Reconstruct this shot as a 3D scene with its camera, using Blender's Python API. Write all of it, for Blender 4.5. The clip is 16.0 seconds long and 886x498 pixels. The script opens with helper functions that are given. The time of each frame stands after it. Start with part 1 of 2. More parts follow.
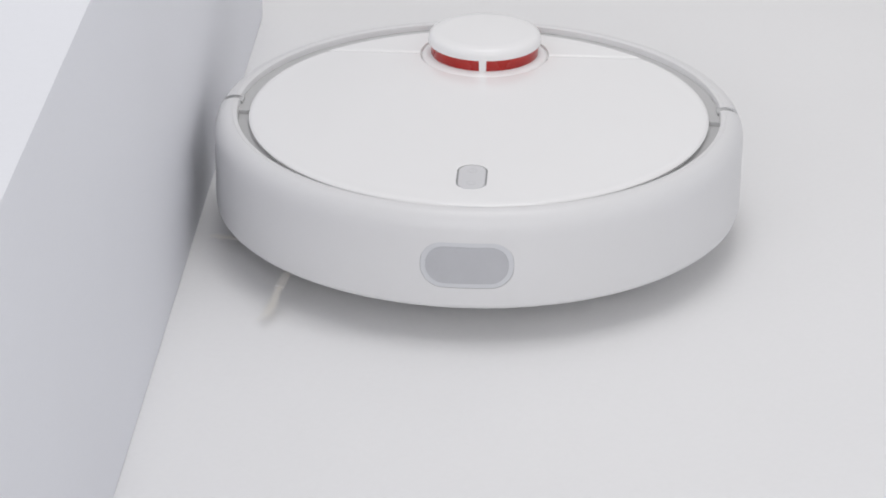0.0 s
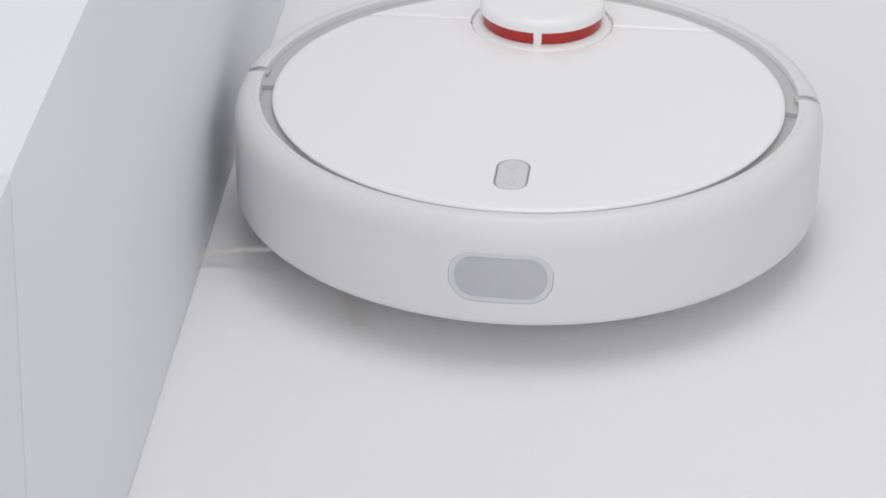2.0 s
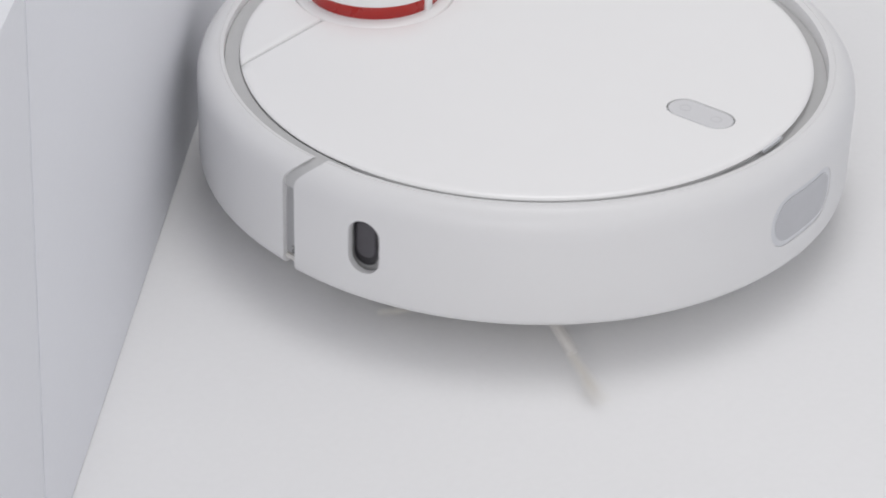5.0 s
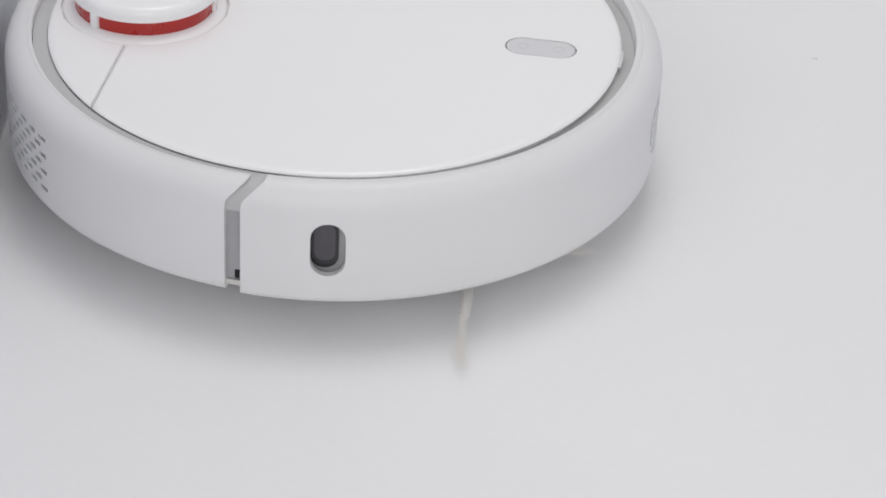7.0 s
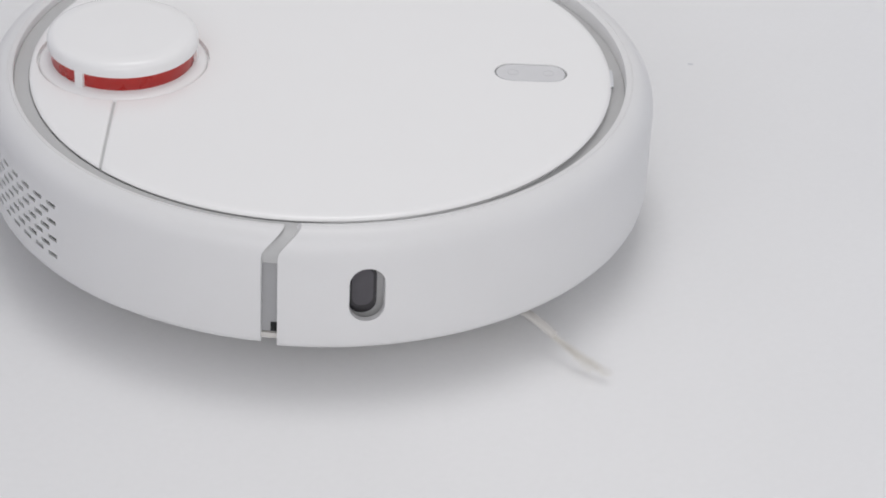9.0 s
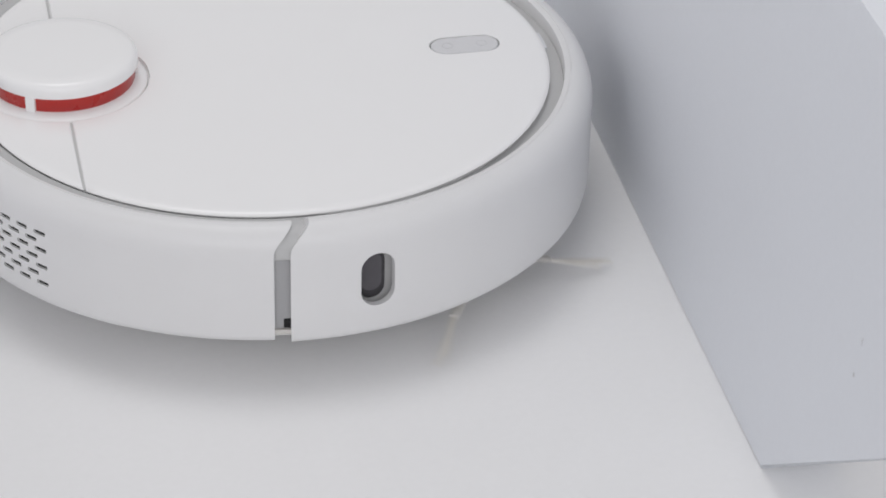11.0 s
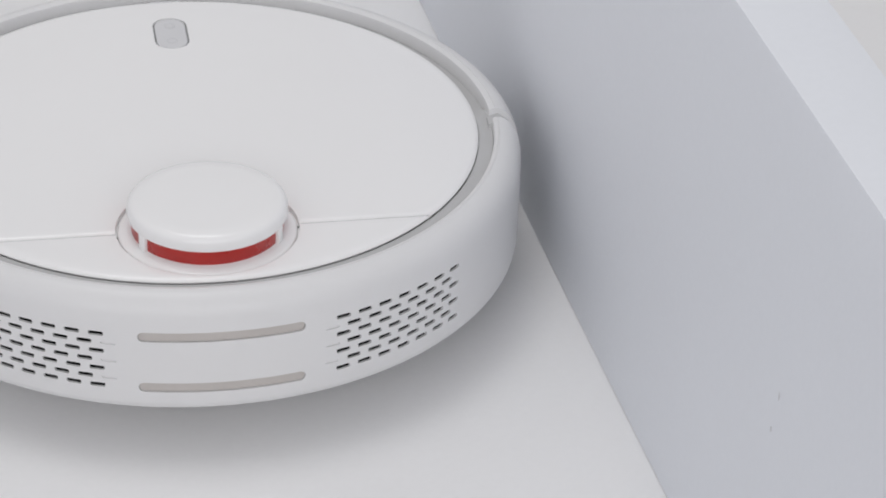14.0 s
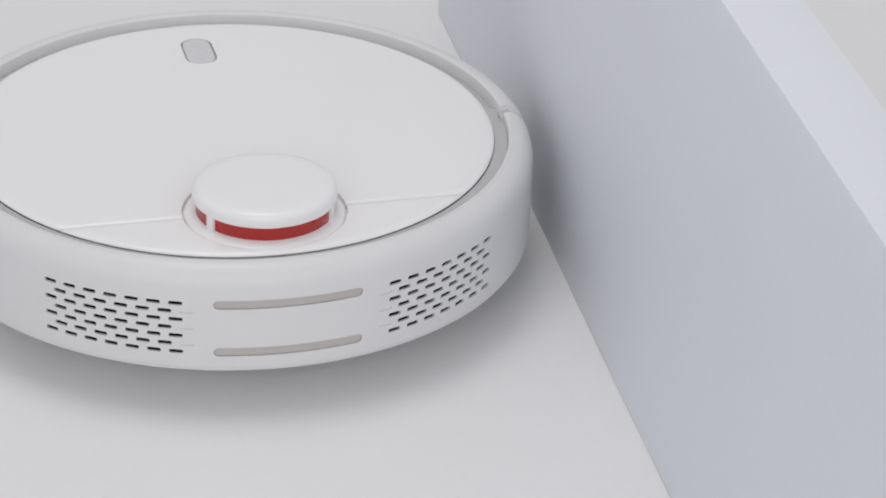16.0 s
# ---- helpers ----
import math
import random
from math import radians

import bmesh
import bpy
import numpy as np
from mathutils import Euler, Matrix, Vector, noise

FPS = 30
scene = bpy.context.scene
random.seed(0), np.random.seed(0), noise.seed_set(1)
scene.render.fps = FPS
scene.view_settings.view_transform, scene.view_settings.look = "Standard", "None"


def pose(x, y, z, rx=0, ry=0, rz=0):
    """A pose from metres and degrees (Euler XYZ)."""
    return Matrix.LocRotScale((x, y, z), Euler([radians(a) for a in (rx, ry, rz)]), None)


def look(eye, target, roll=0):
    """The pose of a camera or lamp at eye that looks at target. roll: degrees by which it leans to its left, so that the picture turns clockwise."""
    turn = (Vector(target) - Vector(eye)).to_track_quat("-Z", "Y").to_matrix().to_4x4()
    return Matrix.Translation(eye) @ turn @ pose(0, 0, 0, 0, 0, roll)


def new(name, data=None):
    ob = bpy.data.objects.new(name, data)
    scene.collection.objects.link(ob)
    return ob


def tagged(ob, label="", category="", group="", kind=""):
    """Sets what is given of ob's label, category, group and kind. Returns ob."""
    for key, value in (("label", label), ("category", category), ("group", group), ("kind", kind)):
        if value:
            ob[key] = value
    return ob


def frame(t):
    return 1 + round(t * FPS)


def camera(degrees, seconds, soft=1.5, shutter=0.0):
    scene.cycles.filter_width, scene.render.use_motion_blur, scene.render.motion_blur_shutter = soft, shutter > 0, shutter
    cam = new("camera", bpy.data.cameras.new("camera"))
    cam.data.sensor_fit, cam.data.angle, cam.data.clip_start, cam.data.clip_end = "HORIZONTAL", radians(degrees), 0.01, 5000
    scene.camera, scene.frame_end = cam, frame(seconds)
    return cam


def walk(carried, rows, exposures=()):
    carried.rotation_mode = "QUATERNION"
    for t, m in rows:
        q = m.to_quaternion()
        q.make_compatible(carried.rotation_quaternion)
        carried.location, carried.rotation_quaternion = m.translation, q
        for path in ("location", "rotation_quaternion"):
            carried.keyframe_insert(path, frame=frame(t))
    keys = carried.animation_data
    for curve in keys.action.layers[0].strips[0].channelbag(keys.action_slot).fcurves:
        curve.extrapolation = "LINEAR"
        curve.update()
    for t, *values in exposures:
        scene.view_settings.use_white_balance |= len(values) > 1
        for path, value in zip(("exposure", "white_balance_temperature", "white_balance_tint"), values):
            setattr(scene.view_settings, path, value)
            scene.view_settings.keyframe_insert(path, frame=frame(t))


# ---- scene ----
cam = camera(19.65, 16.0, soft=1.8, shutter=0.2)
EYE = (0.0, 0.0, 0.7162)


def aim(yaw, pitch, roll):
    """The tripod's pose, panned to the left by yaw and tilted up by pitch, in degrees."""
    a, b = radians(yaw), radians(pitch)
    ahead = Vector((-math.sin(a) * math.cos(b), math.cos(a) * math.cos(b), math.sin(b)))
    return look(EYE, Vector(EYE) + ahead, roll)


walk(cam, [
    (0, aim(2.41, -25.42, 0.42)),
    (0.5, aim(2.72, -26.16, 0.48)),
    (1, aim(3.02, -26.99, 0.49)),
    (1.5, aim(3.50, -27.84, 0.45)),
    (2, aim(3.88, -28.53, 0.42)),
    (2.5, aim(4.33, -29.24, 0.33)),
    (3, aim(4.78, -30.17, 0.21)),
    (3.5, aim(5.06, -30.97, 0.30)),
    (4.7, aim(4.40, -32.45, 1.30)),
    (6, aim(2.55, -33.21, 2.44)),
    (6.5, aim(0.79, -33.11, 2.58)),
    (7, aim(-0.76, -32.99, 2.91)),
    (7.5, aim(-1.20, -32.98, 3.07)),
    (8, aim(-1.48, -32.79, 2.95)),
    (8.5, aim(-2.35, -32.60, 2.92)),
    (9, aim(-3.86, -32.55, 2.85)),
    (9.5, aim(-5.71, -32.61, 2.26)),
    (9.7, aim(-7.19, -32.67, 1.97)),
    (10.6, aim(-12.30, -32.60, 1.60)),
    (11.4, aim(-15.94, -32.55, 1.30)),
    (12, aim(-16.52, -32.50, 1.18)),
    (12.5, aim(-16.61, -32.38, 1.28)),
    (13, aim(-16.62, -32.39, 1.70)),
    (13.3, aim(-16.69, -32.14, 1.72)),
    (13.5, aim(-16.67, -31.88, 1.76)),
    (14, aim(-16.51, -31.22, 2.12)),
    (14.5, aim(-16.13, -30.52, 2.22)),
    (15, aim(-16.06, -30.56, 2.17)),
    (15.5, aim(-15.51, -29.74, 2.17)),
    (16, aim(-14.53, -28.41, 2.20)),
], [(0, 0.14), (3, 0.12), (6, 0.09), (9, 0.05), (12, -0.06), (16, -0.03)])

# ---- light: a white tent all round, and a softbox over the set ----
world = bpy.data.worlds.new("world")
world.use_nodes = True
world.node_tree.nodes["Background"].inputs["Color"].default_value = (0.974, 0.968, 0.993, 1)
world.node_tree.nodes["Background"].inputs["Strength"].default_value = 0.49
scene.world = world
softbox = bpy.data.lights.new("softbox", "AREA")
softbox.shape, softbox.size, softbox.size_y = "RECTANGLE", 0.9, 0.9
softbox.energy, softbox.color = 11.0, (0.992, 0.985, 0.985)
new("softbox", softbox).matrix_world = look((0.08, 1.65, 2.4), (0.08, 1.50, 0))
front = bpy.data.lights.new("front_softbox", "AREA")
front.shape, front.size, front.size_y = "RECTANGLE", 4.6, 1.5
front.energy, front.color = 42.0, (0.99, 0.985, 0.997)
new("front_softbox", front).matrix_world = look((-0.6, -2.4, 1.9), (0.08, 1.3, 0.05))


# ---- materials ----
def material(name, colour, rough, spread=0.03, grain=400.0, blotch=6.0, bump=0.02, metal=0.0, coat=0.0, spec=0.5):
    """A painted or moulded surface: fine grain, broad unevenness in colour and gloss, slight relief."""
    m = bpy.data.materials.new(name)
    m.use_nodes = True
    nodes, links = m.node_tree.nodes, m.node_tree.links
    b = nodes["Principled BSDF"]
    b.inputs["Metallic"].default_value = metal
    b.inputs["Coat Weight"].default_value = coat
    b.inputs["Coat Roughness"].default_value = 0.08
    b.inputs["Specular IOR Level"].default_value = spec
    where = nodes.new("ShaderNodeTexCoord")
    fine, broad = nodes.new("ShaderNodeTexNoise"), nodes.new("ShaderNodeTexNoise")
    fine.inputs["Scale"].default_value, fine.inputs["Detail"].default_value = grain, 4
    broad.inputs["Scale"].default_value, broad.inputs["Detail"].default_value = blotch, 5
    for n in (fine, broad):
        links.new(where.outputs["Object"], n.inputs["Vector"])
    both = nodes.new("ShaderNodeMix")
    both.data_type = "FLOAT"
    both.inputs[0].default_value = 0.65
    links.new(fine.outputs["Fac"], both.inputs[2])
    links.new(broad.outputs["Fac"], both.inputs[3])
    ramp = nodes.new("ShaderNodeValToRGB")
    ramp.color_ramp.elements[0].position, ramp.color_ramp.elements[1].position = 0.3, 0.7
    ramp.color_ramp.elements[0].color = (*[c * (1 - spread) for c in colour], 1)
    ramp.color_ramp.elements[1].color = (*[min(1, c * (1 + spread)) for c in colour], 1)
    links.new(both.outputs[0], ramp.inputs["Fac"])
    links.new(ramp.outputs["Color"], b.inputs["Base Color"])
    wear = min(0.15, spread * 8)
    gloss = nodes.new("ShaderNodeMapRange")
    gloss.inputs["To Min"].default_value, gloss.inputs["To Max"].default_value = rough * (1 - wear), min(1, rough * (1 + wear))
    links.new(broad.outputs["Fac"], gloss.inputs["Value"])
    links.new(gloss.outputs["Result"], b.inputs["Roughness"])
    relief = nodes.new("ShaderNodeBump")
    relief.inputs["Strength"].default_value, relief.inputs["Distance"].default_value = bump, 0.002
    links.new(fine.outputs["Fac"], relief.inputs["Height"])
    links.new(relief.outputs["Normal"], b.inputs["Normal"])
    return m


FLOOR = material("white_floor_board", (0.902, 0.899, 0.900), 0.38, 0.02, 260, 3.0, 0.04)
BOARD = material("bluish_white_board", (0.845, 0.868, 0.915), 0.6, 0.02, 300, 4.0, 0.04)
BLOCK = material("lilac_white_block", (0.86, 0.872, 0.915), 0.6, 0.02, 300, 4.0, 0.04)
# Toned below the lid's white: shading of the upright sides put into the colour.
SHELL = material("shaded_satin_white_plastic", (0.795, 0.792, 0.796), 0.42, 0.012, 900, 20, 0.015)
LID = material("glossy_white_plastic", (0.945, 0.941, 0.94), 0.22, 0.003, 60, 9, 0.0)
GREY = material("light_grey_plastic", (0.55, 0.55, 0.55), 0.5, 0.03, 600, 30, 0.03)
BUTTON = material("frosted_grey_plastic", (0.72, 0.72, 0.735), 0.35, 0.02, 600, 40, 0.02)
GAP = material("mid_grey_plastic", (0.40, 0.40, 0.41), 0.5, 0.03, 600, 30, 0.03)
MARK = material("printed_grey_mark", (0.68, 0.68, 0.695), 0.4, 0.03, 600, 30, 0.02)
RIM = material("dark_grey_rim", (0.34, 0.34, 0.35), 0.5, 0.03, 600, 30, 0.02)
UNDER = material("white_underside_plastic", (0.92, 0.918, 0.918), 0.5, 0.01, 400, 20, 0.02)
WINDOW = material("blue_grey_window_plastic", (0.53, 0.535, 0.56), 0.25, 0.03, 500, 60, 0.01)
WINDOW_RIM = material("pale_window_bezel", (0.69, 0.70, 0.725), 0.3, 0.02, 500, 40, 0.01)
DARK = material("black_infrared_glass", (0.022, 0.02, 0.024), 0.12, 0.1, 300, 50, 0.0)
SMOKE = material("smoky_sensor_plastic", (0.075, 0.07, 0.08), 0.18, 0.1, 300, 50, 0.0)
# Near-black that paints the shade inside openings.
CAVITY_SHADE = material("painted_cavity_shade", (0.012, 0.012, 0.013), 0.8, 0.1, 300, 50, 0.05)
RED = material("glossy_red_plastic", (0.47, 0.026, 0.021), 0.28, 0.08, 300, 40, 0.01)
BEIGE = material("dull_metal_contact", (0.57, 0.535, 0.51), 0.4, 0.03, 500, 60, 0.02, metal=0.2)
RUBBER = material("white_rubber", (0.66, 0.64, 0.61), 0.6, 0.03, 500, 60, 0.05)
BRISTLE = material("beige_nylon_bristle", (0.80, 0.775, 0.73), 0.5, 0.06, 300, 80, 0.05)
TYRE = material("black_tyre_rubber", (0.03, 0.03, 0.03), 0.8, 0.1, 300, 50, 0.1)


# ---- mesh helpers ----
def part(name, bm, mat, parent=None, label="", smooth=True):
    me = bpy.data.meshes.new(name)
    bmesh.ops.recalc_face_normals(bm, faces=bm.faces)
    bm.to_mesh(me)
    bm.free()
    me.materials.append(mat)
    if smooth:
        for p in me.polygons:
            p.use_smooth = abs(p.normal.z) < 0.9995
        me.set_sharp_from_angle(angle=radians(38))
    ob = new(name, me)
    ob.parent = parent
    if label:
        tagged(ob, label)
    return ob


def quads(bm, rings, closed_u=True, closed_v=True):
    """Faces between rows of vertices."""
    rows = [[bm.verts.new(p) for p in ring] for ring in rings]
    nu, nv = len(rows), len(rows[0])
    for i in range(nu if closed_u else nu - 1):
        for j in range(nv if closed_v else nv - 1):
            a, b = rows[i], rows[(i + 1) % nu]
            bm.faces.new((a[j], b[j], b[(j + 1) % nv], a[(j + 1) % nv]))
    return rows


def turned(loop, n=96, centre=(0, 0)):
    """A closed section of (r, z) turned all the way round."""
    bm = bmesh.new()
    quads(bm, [[(centre[0] + r * math.cos(a), centre[1] + r * math.sin(a), z) for r, z in loop]
               for a in (2 * math.pi * i / n for i in range(n))])
    return bm


def disc(profile, n=96, centre=(0, 0)):
    """A body turned from an open profile of (r, z), closed by flat ends."""
    bm = bmesh.new()
    rows = quads(bm, [[(centre[0] + r * math.cos(a), centre[1] + r * math.sin(a), z) for a in (2 * math.pi * i / n for i in range(n))]
                      for r, z in profile], closed_u=False)
    bm.faces.new(rows[0])
    bm.faces.new(rows[-1])
    return bm


def box(bm, x0, x1, y0, y1, z0, z1, soft=0.0):
    made = bmesh.ops.create_cube(bm, size=1.0)["verts"]
    for v in made:
        v.co = Vector(((x0 + x1) / 2 + v.co.x * (x1 - x0), (y0 + y1) / 2 + v.co.y * (y1 - y0), (z0 + z1) / 2 + v.co.z * (z1 - z0)))
    if soft:
        edges = list({e for v in made for e in v.link_edges})
        bmesh.ops.bevel(bm, geom=edges, offset=soft, segments=2, affect="EDGES", profile=0.6)
    return bm


def lozenge(bm, at, half_w, half_h, corner, r0, r1, n=6, z=0.0):
    """A rounded bar that follows the round side of the body: at the bearing at, height z, from radius r0 out to r1."""
    us = []
    for i in range(n + 1):
        us.append(-half_w + corner * (1 - math.cos(math.pi / 2 * i / n)))
    m = max(2, int((half_w - corner) * 2 / 0.004))
    us += [-half_w + corner + (half_w - corner) * 2 * i / m for i in range(1, m)]
    us += [-u for u in us[n::-1]] if half_w > corner else [-u for u in us[n - 1::-1]]
    rings = []
    for u in us:
        over = max(0.0, abs(u) - (half_w - corner))
        h = max(half_h - corner + math.sqrt(max(0.0, corner ** 2 - over ** 2)), 0.00012)
        a = at + u / 0.1725
        rings.append([(r * math.cos(a), r * math.sin(a), z + s * h) for r, s in ((r0, -1), (r1, -1), (r1, 1), (r0, 1))])
    rows = quads(bm, rings, closed_u=False)
    bm.faces.new(rows[0])
    bm.faces.new(rows[-1])
    return bm


def flat_pill(x0, x1, half_w, z0, z1, soft=0.0, n=10):
    """An upright pill-shaped block that lies along x."""
    bm = bmesh.new()
    def ring(inset, z):
        r = half_w - inset
        pts = []
        for i in range(n + 1):
            a = -math.pi / 2 + math.pi * i / n
            pts.append((x1 - half_w + r * math.cos(a), r * math.sin(a), z))
        for i in range(n + 1):
            a = math.pi / 2 + math.pi * i / n
            pts.append((x0 + half_w + r * math.cos(a), r * math.sin(a), z))
        return pts
    rings = [ring(0, z0), ring(0, z1 - soft), ring(soft, z1)] if soft else [ring(0, z0), ring(0, z1)]
    rows = quads(bm, rings, closed_u=False)
    bm.faces.new(rows[0])
    bm.faces.new(rows[-1])
    return bm


def carve(ob, cutter_bm):
    """Cuts the cutter's volume out of ob for good."""
    me = bpy.data.meshes.new("cut")
    bmesh.ops.recalc_face_normals(cutter_bm, faces=cutter_bm.faces)
    cutter_bm.to_mesh(me)
    cutter_bm.free()
    cutter = new("cut", me)
    mod = ob.modifiers.new("cut", "BOOLEAN")
    mod.operation, mod.object, mod.solver = "DIFFERENCE", cutter, "EXACT"
    bpy.context.view_layer.update()
    done = bpy.data.meshes.new_from_object(ob.evaluated_get(bpy.context.evaluated_depsgraph_get()))
    ob.modifiers.remove(mod)
    ob.data = done
    bpy.data.objects.remove(cutter)
    for p in done.polygons:
        p.use_smooth = abs(p.normal.z) < 0.9995
    done.set_sharp_from_angle(angle=radians(38))


# ---- setting ----
def slab(name, x0, x1, y0, y1, z0, z1, mat, label, category):
    ob = part(name, box(bmesh.new(), x0, x1, y0, y1, z0, z1), mat, smooth=False)
    return tagged(ob, label, category, kind="structure")


floor = slab("floor", -12, 12, -8, 16, -0.1, 0.0, FLOOR, "smooth matt white floor of the set", "floor")


# ---- the low white blocks beside which the robot drives ----
def top_at(y):
    """Height of the barriers, which fall slightly towards their near ends."""
    return 0.270 + 0.034 * (y - 0.9)


def block(outline, foot, z1, label, soft=0.002):
    """A low upright block over two outlines of (x, y): at its top and, where its ends lean, at its foot."""
    bm = bmesh.new()
    rows = quads(bm, [[(x, y, 0.0) for x, y in foot], [(x, y, top_at(y) + z1) for x, y in outline]], closed_u=False)
    bm.faces.new(rows[0])
    bm.faces.new(rows[1])
    bmesh.ops.bevel(bm, geom=list(bm.edges), offset=soft, segments=2, affect="EDGES", profile=0.6)
    return tagged(part("barrier_block", bm, BLOCK), label, "block", group="low barrier blocks")


block([(-0.2263, 0.8688), (-0.2277, 1.9300), (-0.6326, 1.9300), (-0.6326, 0.8688)],
      [(-0.2263, 0.8367), (-0.2277, 1.9300), (-0.6326, 1.9300), (-0.6326, 0.8367)], 0.0,
      "long low white block standing on the floor, butted against another")
block([(-0.2255, 0.2510), (-0.2262, 0.8670), (-0.6326, 0.8670), (-0.6326, 0.2510)],
      [(-0.2255, 0.2510), (-0.2262, 0.8349), (-0.6326, 0.8349), (-0.6326, 0.2510)], -0.001,
      "low white block standing on the floor, nearer end of a row")


def smudge(name, place, size, parent, seed, normal="x"):
    """A small uneven dark mark, hardly raised from its surface."""
    rng = random.Random(seed)
    bm = bmesh.new()
    rim = []
    for i in range(12):
        a, k = 2 * math.pi * i / 12, rng.uniform(0.6, 1.1)
        u, v = size[0] * k * math.cos(a), size[1] * k * math.sin(a)
        rim.append((0.0, u, v) if normal == "x" else (u, v, 0.0))
    out = Vector((-1, 0, 0)) if normal == "x" else Vector((0, 0, 1))
    rows = quads(bm, [[Vector(p) * s + out * h for p in rim] for s, h in ((1.0, -0.0003), (0.8, 0.0002), (0.4, 0.0003))], closed_u=False)
    bm.faces.new(rows[-1])
    bm.faces.new(rows[0])
    bmesh.ops.translate(bm, vec=place, verts=bm.verts)
    return part(name, bm, SMUDGE, parent, "faint grey scuff")


def barrier_board():
    """A thick upright board whose near lower corner is cut off aslant."""
    lean = 0.0443
    def face(y):
        return 0.3830 + lean * (y - 1.0)
    bm = bmesh.new()
    section = [(0.8735, 0.0), (1.625, 0.0), (1.625, top_at(1.625)), (0.30, top_at(0.30)), (0.30, 0.229), (0.5862, 0.229)]
    rows = quads(bm, [[(face(y) + t, y, z) for y, z in section] for t in (0.0, 0.0385)], closed_u=False)
    bm.faces.new(rows[0])
    bm.faces.new(rows[1])
    bmesh.ops.bevel(bm, geom=list(bm.edges), offset=0.0018, segments=2, affect="EDGES", profile=0.6)
    board = tagged(part("barrier_board", bm, BOARD), "thick bluish-white board standing upright on the floor", "board")
    for seed, (y, z, w, h) in enumerate(((0.7761, 0.1378, 0.0007, 0.0030), (0.7805, 0.1185, 0.0010, 0.0020))):
        smudge("scuff_mark", (face(y), y, z), (w, h), board, seed)
    return board


SMUDGE = material("grey_scuff", (0.68, 0.685, 0.71), 0.7, 0.1, 400, 60, 0.05)
barrier_board()
for seed, (x, y, w, h) in enumerate(((0.2306, 1.3259, 0.0022, 0.0012), )):
    smudge("floor_speck", (x, y, 0.0), (w, h), floor, 10 + seed, "z")


# ---- robot vacuum cleaner: front along +x, base on the floor ----
def slant(z):
    """Bearing, past square to the front, at which the bumper ends: it runs forward over the rounded shoulder."""
    return 4.7 - 3.4 * min(1.0, max(0.0, (z - 0.0615) / 0.0108)) ** 1.4


SECTION = [(0.1690, 0.0125), (0.1705, 0.0121), (0.1720, 0.0135), (0.1725, 0.0160), (0.1725, 0.0300), (0.1725, 0.0440)]
SECTION += [(0.1725 - 0.0115 * (1 - math.cos(a)), 0.0575 + 0.0151 * math.sin(a)) for a in (radians(10 * i) for i in range(10))]
SECTION += [(0.1607, 0.0722), (0.1603, 0.0726), (0.1594, 0.0725), (0.1583, 0.0719), (0.1580, 0.0708), (0.1580, 0.0620), (0.1660, 0.0590), (0.1690, 0.0555), (0.1690, 0.0300)]


def shell_point(r, z, sign, along):
    """The bumper hangs a little lower, closes in on the lid and thins at its ends; the rear shell is thin behind its grilles, thick at its ends."""
    if sign > 0:
        if abs(r - 0.1690) < 1e-6 and not 0.013 < along < 0.987:
            r = 0.1704
        return (r - 0.0007 if r < 0.1585 else r), (z - 0.0014 if z < 0.02 else z)
    return ((0.1713 if abs(along - 0.5) < 0.36 else 0.1668) if abs(r - 0.1690) < 1e-6 else r), z - 0.0008 * min(1.0, max(0.0, (z - 0.0575) / 0.0145)) ** 2


def shell(sign, gap, n):
    """Half of the outer shell: sign 1 is the bumper in front, -1 the rear."""
    bm = bmesh.new()
    rings = []
    for i in range(n + 1):
        ring = []
        for r, z in (shell_point(*p, sign, i / n) for p in SECTION):
            half = radians(90 + slant(z)) if sign > 0 else radians(90 - slant(z) - gap)
            a = (0 if sign > 0 else math.pi) + half * (2 * i / n - 1)
            ring.append((r * math.cos(a), r * math.sin(a), z))
        rings.append(ring)
    rows = quads(bm, rings, closed_u=False)
    bm.faces.new(rows[0])
    bm.faces.new(rows[-1])
    return bm


def lid_piece(rear):
    """The lid in front of the seam, or the small cover behind it, with rounded edges."""
    bm = bmesh.new()
    rings = []
    for inset, z in ((0.0030, 0.0635), (0.0022, 0.0655), (0.0012, 0.0668), (0.0003, 0.0676), (0.0, 0.0683), (0.0006, 0.0690), (0.0019, 0.0695), (0.0036, 0.0698), (0.0055, 0.0699)):
        r = 0.1500 - inset
        x = -0.1032 - 0.4 * inset if rear else -0.1022 + 0.4 * inset
        half = math.acos(x / r)
        n = 96 if not rear else 40
        if rear:
            rings.append([(r * math.cos(a), r * math.sin(a), z) for a in (half + (2 * math.pi - 2 * half) * i / n for i in range(n + 1))])
        else:
            rings.append([(r * math.cos(a), r * math.sin(a), z) for a in (-half + 2 * half * i / n for i in range(n + 1))])
    rows = quads(bm, rings, closed_u=False)
    bm.faces.new(rows[0])
    bm.faces.new(rows[-1])
    return bm


def gap_strip(side, loop, u1=1.0):
    """A piece with a section of (r, z) that fills the slanting gap between the bumper's end and the rear shell."""
    bm = bmesh.new()
    rings = [[(r * math.cos(a), side * r * math.sin(a), z) for r, z in loop for a in (radians(90 + slant(z) + 2.6 * u - 0.3 + 0.6 * u),)]
             for u in (0.0, 0.5 * u1, u1)]
    rows = quads(bm, rings, closed_u=False)
    bm.faces.new(rows[0])
    bm.faces.new(rows[-1])
    return bm


LIFT = 0.011
LIDAR = (-0.1027, 0.0)
BRUSH_HUB = (0.088, -0.112)


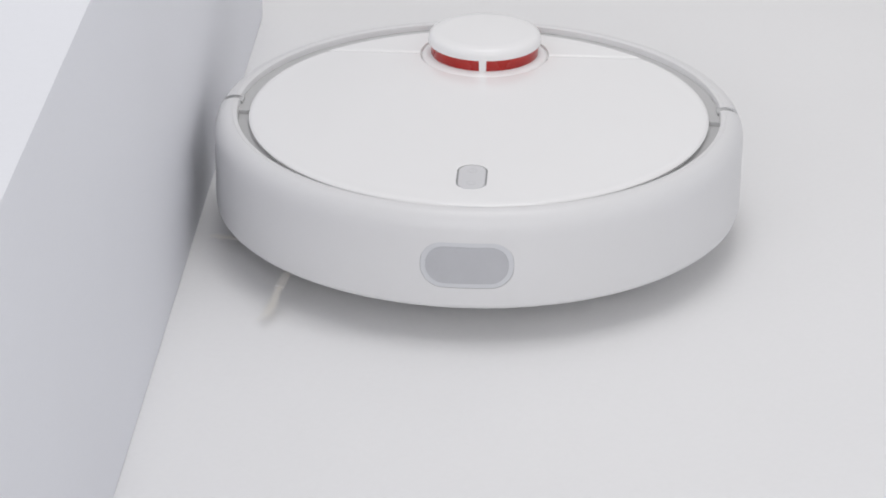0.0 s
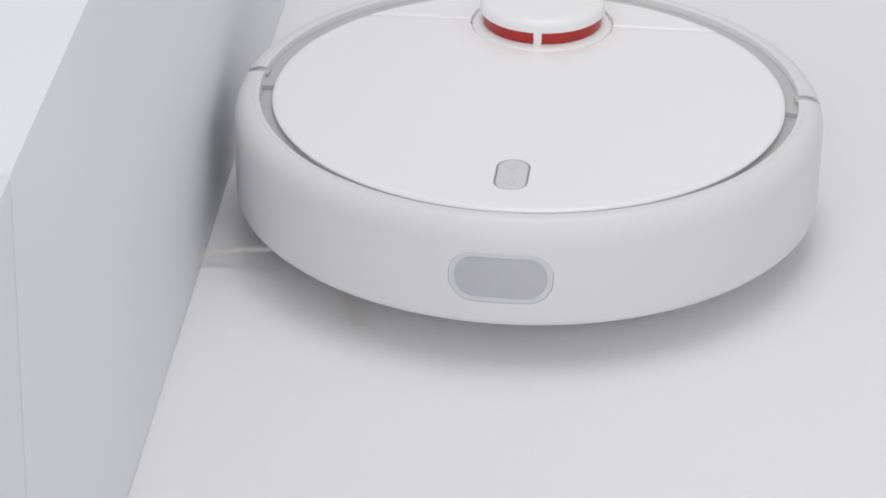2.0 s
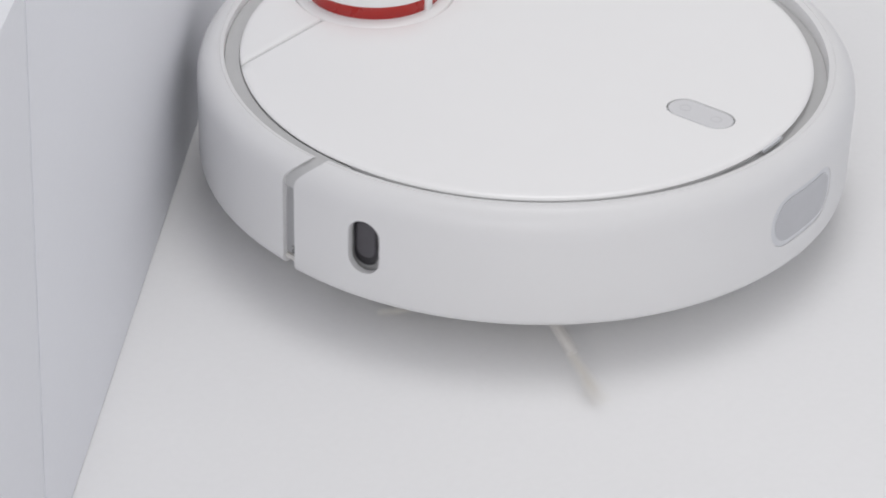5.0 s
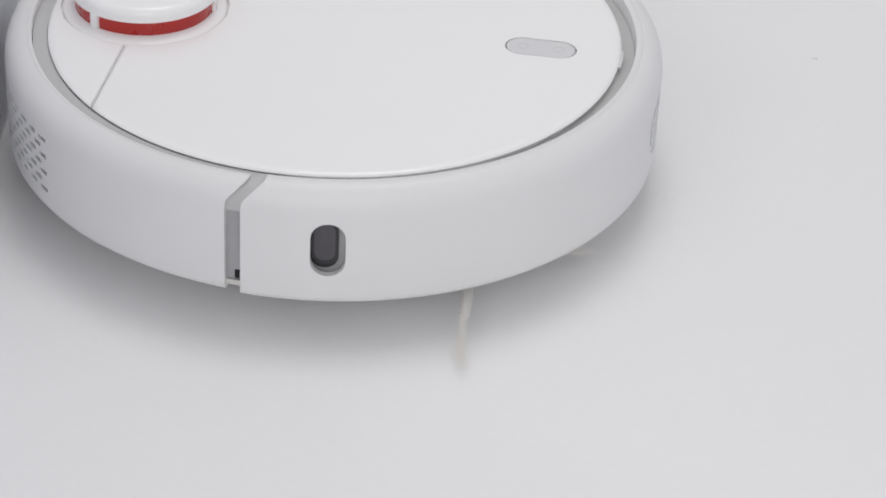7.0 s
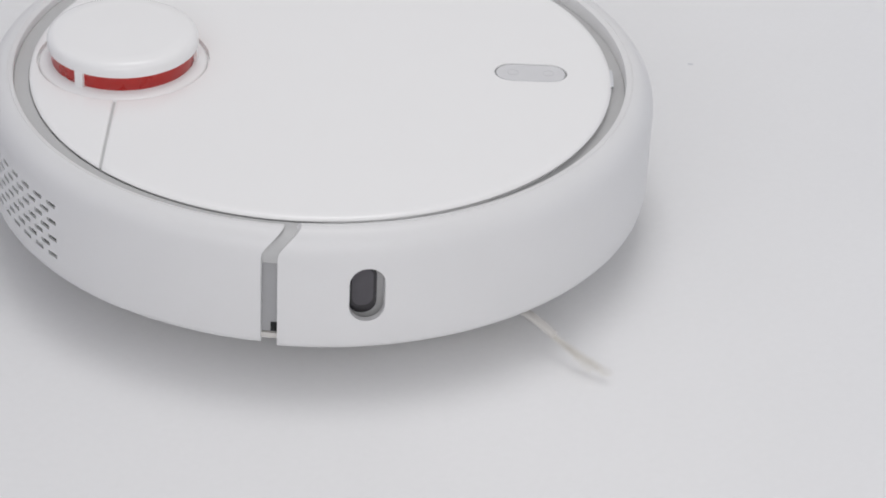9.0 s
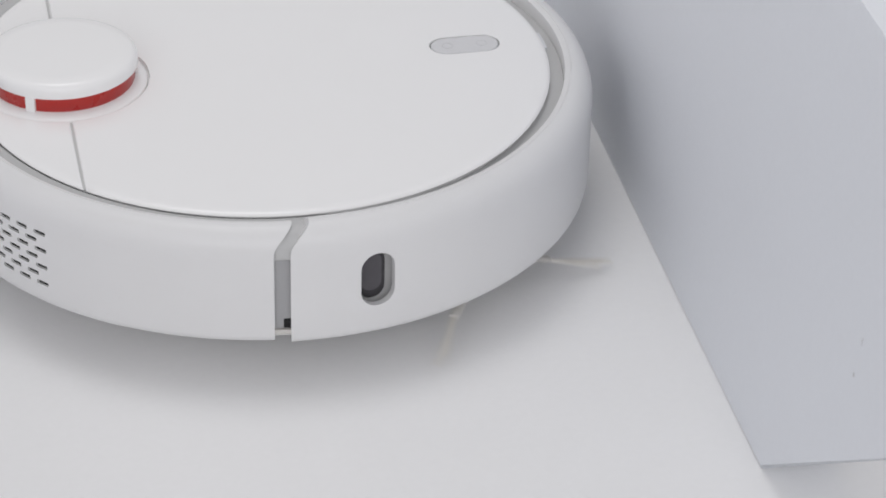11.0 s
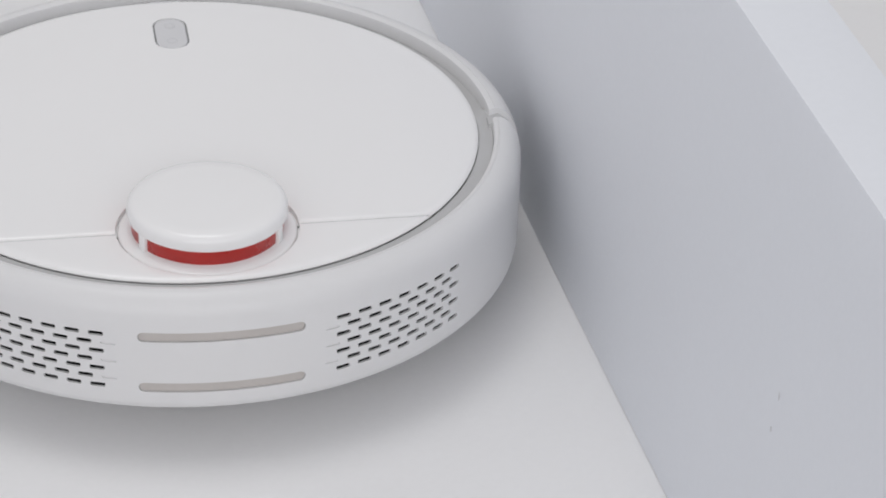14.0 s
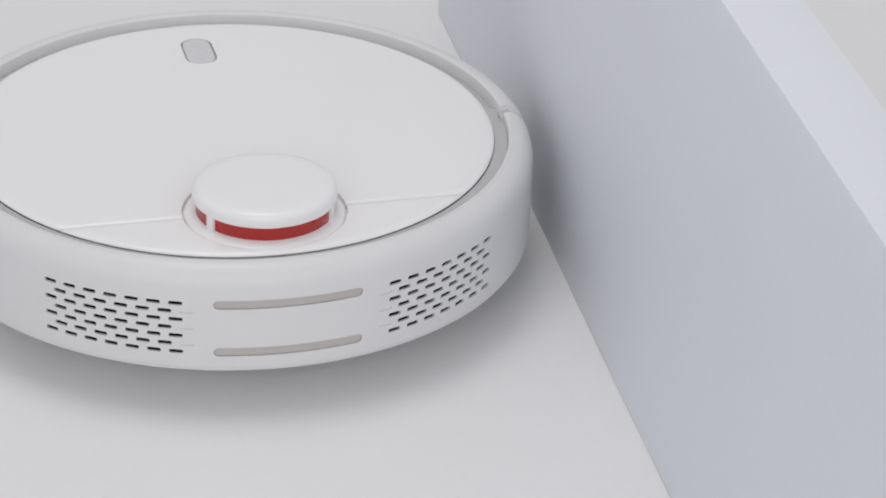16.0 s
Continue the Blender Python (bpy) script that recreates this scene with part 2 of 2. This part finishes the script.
def vents(cut, deep, side):
    """Slots of one rear grille: seven rows, every other one shifted by half a step, and blind ones towards the middle."""
    pitch, half = 0.0678, 0.0212
    for row in range(7):
        z = 0.0524 - row * 0.00477
        for i in range(7 if row % 2 == 0 else 6):
            a = 0.3228 + half + pitch * (i + (0.5 if row % 2 else 0))
            lozenge(cut, math.pi + side * a, half * 0.1725, 0.00112, 0.0007, 0.160, 0.180, 3, z)
        if row % 2:
            a = 0.3228 + half - pitch * 0.5
            lozenge(deep, math.pi + side * a, half * 0.1725, 0.0010, 0.0008, 0.1718, 0.180, 3, z)


def robot_vacuum():
    robot = tagged(new("robot_vacuum"), "round white robot vacuum cleaner with a raised red-slit turret", "robot vacuum")
    chassis = part("chassis", disc([(0.150, 0.0125), (0.1655, 0.0125), (0.1655, 0.0500), (0.1572, 0.0600), (0.1572, 0.0645), (0.1400, 0.0645)]), GREY, robot,
         "light grey plastic chassis in the groove round the lid")
    for side in (-1, 1):
        part("gap_panel", gap_strip(side, [(0.1600, 0.0180), (0.1695, 0.0180), (0.1699, 0.0200), (0.1699, 0.0480), (0.1690, 0.0590), (0.1600, 0.0590)]), GAP, chassis,
             "grey panel at the bottom of the bumper gap")
        part("gap_shoulder", gap_strip(side, [(0.1560, 0.0570), (0.1706, 0.0570), (0.1710, 0.0580), (0.1699, 0.0634), (0.1668, 0.0680), (0.1618, 0.0704), (0.1560, 0.0695)]),
             GREY, chassis, "light grey shoulder closing the top of the bumper gap")
        # Added black piece, no real part: shade of the small hole put into colour.
        part("gap_hole_shade", gap_strip(side, [(0.1660, 0.0186), (0.1701, 0.0186), (0.1701, 0.0236), (0.1660, 0.0236)], 0.45), CAVITY_SHADE, chassis, "dark piece painted as the shade of a hole at the foot of the bumper gap")
        part("gap_ledge", gap_strip(side, [(0.1640, 0.0150), (0.1706, 0.0150), (0.1711, 0.0160), (0.1706, 0.0176), (0.1640, 0.0176)]), RUBBER, chassis, "pale ledge under the slot")
    part("underside", disc([(0.150, 0.0112), (0.1650, 0.0112), (0.1664, 0.0118), (0.1664, 0.0132), (0.150, 0.0132)]), UNDER, robot, "white plastic underside")
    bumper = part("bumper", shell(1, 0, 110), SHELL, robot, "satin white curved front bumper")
    cut = lozenge(bmesh.new(), 0.0, 0.0285, 0.0150, 0.0138, 0.164, 0.180, 10, 0.0398)
    lozenge(cut, -1.4075, 0.0085, 0.0146, 0.0084, 0.160, 0.180, 8, 0.0411)
    carve(bumper, cut)
    bezel = part("sensor_bezel", lozenge(bmesh.new(), 0.0, 0.02835, 0.01485, 0.0137, 0.1660, 0.1721, 10, 0.0398), WINDOW_RIM, bumper, "pale translucent bezel")
    part("sensor_window", lozenge(bmesh.new(), 0.0, 0.0252, 0.0120, 0.0112, 0.1662, 0.1724, 10, 0.0398), WINDOW, bumper, "blue-grey translucent plastic window")
    part("wall_sensor", lozenge(bmesh.new(), -1.4165, 0.0069, 0.0134, 0.0067, 0.1652, 0.1672, 8, 0.0414), DARK, bumper, "glossy black infrared window in a deep slot")
    part("sensor_face", lozenge(bmesh.new(), -1.4165, 0.0052, 0.0103, 0.0046, 0.1660, 0.1674, 6, 0.0426), SMOKE, bumper, "smoky purple-grey sensor face")
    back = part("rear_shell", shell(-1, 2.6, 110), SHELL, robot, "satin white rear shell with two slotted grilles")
    cut, deep = bmesh.new(), bmesh.new()
    for side in (-1, 1):
        vents(cut, deep, side)
    for z in (0.0521, 0.0242):
        lozenge(cut, math.pi, 0.0397, 0.0026, 0.0025, 0.160, 0.180, 4, z)
    carve(back, cut)
    carve(back, deep)
    for z in (0.0521, 0.0242):
        part("charging_contact", lozenge(bmesh.new(), math.pi, 0.0394, 0.00235, 0.0022, 0.1657, 0.1716, 4, z), BEIGE, back, "dull beige-grey contact strip")
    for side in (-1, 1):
        # Added dark sheet: paints the shade of the hollow behind the slots.
        part("vent_shade_sheet", lozenge(bmesh.new(), math.pi + side * 0.55, 0.043, 0.0175, 0.002, 0.1657, 0.1692, 3, 0.0381), CAVITY_SHADE, back, "dark sheet painted as the shade behind the grille slots")
    lid = part("lid", lid_piece(False), LID, robot, "glossy white lid")
    carve(lid, flat_pill(0.0893, 0.1272, 0.0095, 0.0686, 0.0720))
    part("button_recess", flat_pill(0.0894, 0.1271, 0.0094, 0.06855, 0.06875), RIM, lid, "dark grey recess round the button panel")
    part("button_panel", flat_pill(0.0902, 0.1263, 0.0084, 0.0686, 0.06985, 0.0004), BUTTON, lid, "frosted light grey button panel")
    for x in (0.0990, 0.1175):
        part("button_mark", turned([(0.0024, 0.0697), (0.0031, 0.0697), (0.0031, 0.0700), (0.0024, 0.0700)], 24, (x, 0.0)), MARK, lid, "faint grey ring printed on the button panel")
    part("lid_catch", lozenge(bmesh.new(), 0.0, 0.0100, 0.0008, 0.0007, 0.1485, 0.1512, 6, 0.0678), WINDOW_RIM, lid, "grey finger notch at the lid's front edge")
    cover = part("rear_cover", lid_piece(True), LID, robot, "glossy white cover behind the lid seam")
    for side in (-1, 1):
        bm = box(bmesh.new(), -0.1033, -0.1021, min(side * 0.0443, side * 0.1085), max(side * 0.0443, side * 0.1085), 0.0640, 0.0686)
        part("lid_seam", bm, GREY, robot, "thin grey seam between the lid and its rear cover")
    for piece in (lid, cover):
        carve(piece, turned([(0.0360, 0.0668), (0.0444, 0.0668), (0.0444, 0.0720), (0.0360, 0.0720)], 80, LIDAR))
    bm = bmesh.new()
    quads_arc = [[(r * math.cos(a), r * math.sin(a), z) for r, z in ((0.1503, 0.0640), (0.1577, 0.0640), (0.1577, 0.0673), (0.1503, 0.0673))]
                 for a in (radians(88.3 + 183.4 * i / 90) for i in range(91))]
    rows = quads(bm, quads_arc, closed_u=False)
    bm.faces.new(rows[0])
    bm.faces.new(rows[-1])
    part("groove_strip", bm, GREY, robot, "light grey strip in the groove behind the bumper")
    turret = part("turret_collar", turned([(0.0345, 0.0660), (0.0433, 0.0660), (0.0433, 0.0684), (0.0429, 0.0691), (0.0418, 0.0696), (0.0400, 0.0702), (0.0382, 0.0711),
                                           (0.0345, 0.0713)], 80, LIDAR), LID, robot, "white collar round the laser turret")
    part("laser_drum", disc([(0.0350, 0.0690), (0.0362, 0.0700), (0.0368, 0.0710), (0.0368, 0.0793)], 64, LIDAR), RED, turret, "glossy red drum seen through the turret's slits")
    part("turret_cap", disc([(0.0340, 0.0788), (0.0380, 0.0788), (0.0386, 0.0792), (0.0388, 0.0800), (0.0387, 0.0828), (0.0382, 0.0844), (0.0370, 0.0858), (0.0350, 0.0866),
                             (0.0290, 0.0870)], 80, LIDAR), LID, turret, "flat white turret cap with a rounded rim")
    for k in range(3):
        bm = box(bmesh.new(), 0.0355, 0.0384, -0.0025, 0.0025, 0.0700, 0.0792, 0.0005)
        bmesh.ops.rotate(bm, cent=(0, 0, 0), matrix=Matrix.Rotation(radians(120 * k), 3, "Z"), verts=bm.verts)
        bmesh.ops.translate(bm, vec=(*LIDAR, 0), verts=bm.verts)
        part("turret_pillar", bm, LID, turret, "slim white pillar")
    for side in (-1, 1):
        bm = disc([(0.028, -0.012), (0.033, -0.010), (0.034, -0.006), (0.034, 0.006), (0.033, 0.010), (0.028, 0.012)], 40)
        bmesh.ops.rotate(bm, cent=(0, 0, 0), matrix=Matrix.Rotation(radians(90), 3, "X"), verts=bm.verts)
        bmesh.ops.translate(bm, vec=(0, side * 0.112, 0.034 - LIFT), verts=bm.verts)
        part("drive_wheel", bm, TYRE, robot, "black rubber drive wheel under the body")
    return robot


def side_brush(robot):
    """Three arms with bristles, turning on a hub under the bumper's corner."""
    brush = part("side_brush", disc([(0.006, 0.0030), (0.0095, 0.0045), (0.0095, 0.0100), (0.0060, 0.0124)], 24), RUBBER, robot, "pale three-armed side brush")
    rng = random.Random(4)
    for k in range(3):
        turn = Matrix.Rotation(radians(120 * k), 3, "Z")
        bm = bmesh.new()
        rings = []
        for i in range(9):
            u = i / 8
            x, w, h, z = 0.006 + 0.036 * u, 0.0036 - 0.0012 * u, 0.0018 - 0.0004 * u, 0.0080 - 0.0070 * u
            y = 0.0015 * math.sin(u * 3.0)
            rings.append([(x, y + w * math.cos(a), z + h * math.sin(a)) for a in (math.pi / 4 * j for j in range(8))])
        rows = quads(bm, rings, closed_u=False)
        bm.faces.new(rows[0])
        bm.faces.new(rows[-1])
        bmesh.ops.rotate(bm, cent=(0, 0, 0), matrix=turn, verts=bm.verts)
        part("brush_arm", bm, RUBBER, brush, "flexible pale rubber arm")
        bm = bmesh.new()
        for s in range(20):
            y0, spread, long = rng.uniform(-0.0015, 0.0015), rng.uniform(-0.0034, 0.0034), rng.uniform(0.024, 0.037)
            rings = []
            for u in (0.0, 0.5, 1.0):
                x, y, z, t = 0.040 + long * u, y0 + spread * u * u, 0.0012 - 0.0075 * u + rng.uniform(-0.0003, 0.0006), 0.00028 - 0.00009 * u
                rings.append([(x, y + t * c, z + t * d) for c, d in ((1, 0), (-0.5, 0.87), (-0.5, -0.87))])
            rows = quads(bm, rings, closed_u=False)
            bm.faces.new(rows[-1])
        bmesh.ops.rotate(bm, cent=(0, 0, 0), matrix=turn, verts=bm.verts)
        tagged(part("bristle_tuft", bm, BRISTLE, brush, "thin beige bristles splayed at the arm's end"), kind="stuff")
    return brush


robot = robot_vacuum()
brush = side_brush(robot)


def motions():
    walk(robot, [
        (0, pose(-0.0425, 1.5483, LIFT, 0, 0, -90.36)),
        (0.5, pose(-0.0421, 1.5101, LIFT, 0, 0, -91.84)),
        (1, pose(-0.0422, 1.4639, LIFT, 0, 0, -92.76)),
        (1.5, pose(-0.0422, 1.4165, LIFT, 0, 0, -92.33)),
        (2, pose(-0.0429, 1.3628, LIFT, 0, 0, -92.37)),
        (2.5, pose(-0.0418, 1.3165, LIFT, 0, 0, -92.29)),
        (3, pose(-0.0431, 1.2567, LIFT, 0, 0, -91.73)),
        (3.5, pose(-0.0438, 1.2118, LIFT, 0, 0, -91.65)),
        (3.9, pose(-0.0440, 1.1880, LIFT, 0, 0, -91.35)),
        (4.4, pose(-0.0440, 1.1860, LIFT, 0, 0, -75.88)),
        (4.9, pose(-0.0440, 1.1855, LIFT, 0, 0, -39.90)),
        (5.4, pose(-0.0440, 1.1855, LIFT, 0, 0, -8.93)),
        (5.8, pose(-0.0440, 1.1856, LIFT, 0, 0, -0.56)),
        (6, pose(-0.0434, 1.1856, LIFT, 0, 0, -1.13)),
        (6.5, pose(-0.0462, 1.1875, LIFT, 0, 0, -4.15)),
        (7, pose(-0.0461, 1.1895, LIFT, 0, 0, -7.69)),
        (7.5, pose(-0.0215, 1.1823, LIFT, 0, 0, -8.13)),
        (8, pose(0.0110, 1.1706, LIFT, 0, 0, -6.45)),
        (8.5, pose(0.0114, 1.1662, LIFT, 0, 0, -3.80)),
        (9, pose(0.0114, 1.1681, LIFT, 0, 0, -2.18)),
        (9.5, pose(0.0358, 1.1651, LIFT, 0, 0, -1.86)),
        (9.7, pose(0.0608, 1.1624, LIFT, 0, 0, -2.33)),
        (10.4, pose(0.1280, 1.1600, LIFT, 0, 0, -1.60)),
        (11.2, pose(0.2073, 1.1572, LIFT, 0, 0, -0.93)),
        (12, pose(0.2124, 1.1566, LIFT, 0, 0, -0.58)),
        (12.5, pose(0.2080, 1.1557, LIFT, 0, 0, 0.02)),
        (12.65, pose(0.2088, 1.1573, LIFT, 0, 0, 1.92)),
        (13, pose(0.2043, 1.1512, LIFT, 0, 0, 26.75)),
        (13.3, pose(0.2050, 1.1540, LIFT, 0, 0, 44.85)),
        (13.5, pose(0.2056, 1.1566, LIFT, 0, 0, 54.96)),
        (14, pose(0.2017, 1.1512, LIFT, 0, 0, 84.60)),
        (14.5, pose(0.2021, 1.1657, LIFT, 0, 0, 87.41)),
        (15, pose(0.2071, 1.2011, LIFT, 0, 0, 88.53)),
        (15.5, pose(0.2085, 1.2474, LIFT, 0, 0, 90.05)),
        (16, pose(0.2092, 1.2985, LIFT, 0, 0, 90.89)),
    ])
    marks = [(0, -8.5), (0.5, 316.1), (1, 551.8), (1.5, 863.4), (2, 1107.5), (2.5, 1423.7), (3, 1656.3), (3.5, 1982.4), (6, 3433.3), (6.5, 3703.8), (7, 3996.1), (7.5, 4271.8), (8, 4561.5), (8.5, 4835.6), (9, 5118.4), (9.5, 5397.1), (12, 6809.6), (12.5, 7030.2), (16, 8993.7)]
    rows = []
    for (t0, a0), (t1, a1) in zip(marks, marks[1:]):
        n = round((t1 - t0) * 10)
        rows += [(t0 + i / 10, pose(*BRUSH_HUB, 0, 0, 0, a0 + (a1 - a0) * i / n)) for i in range(n)]
    walk(brush, rows + [(16.0, pose(*BRUSH_HUB, 0, 0, 0, marks[-1][1]))])


motions()
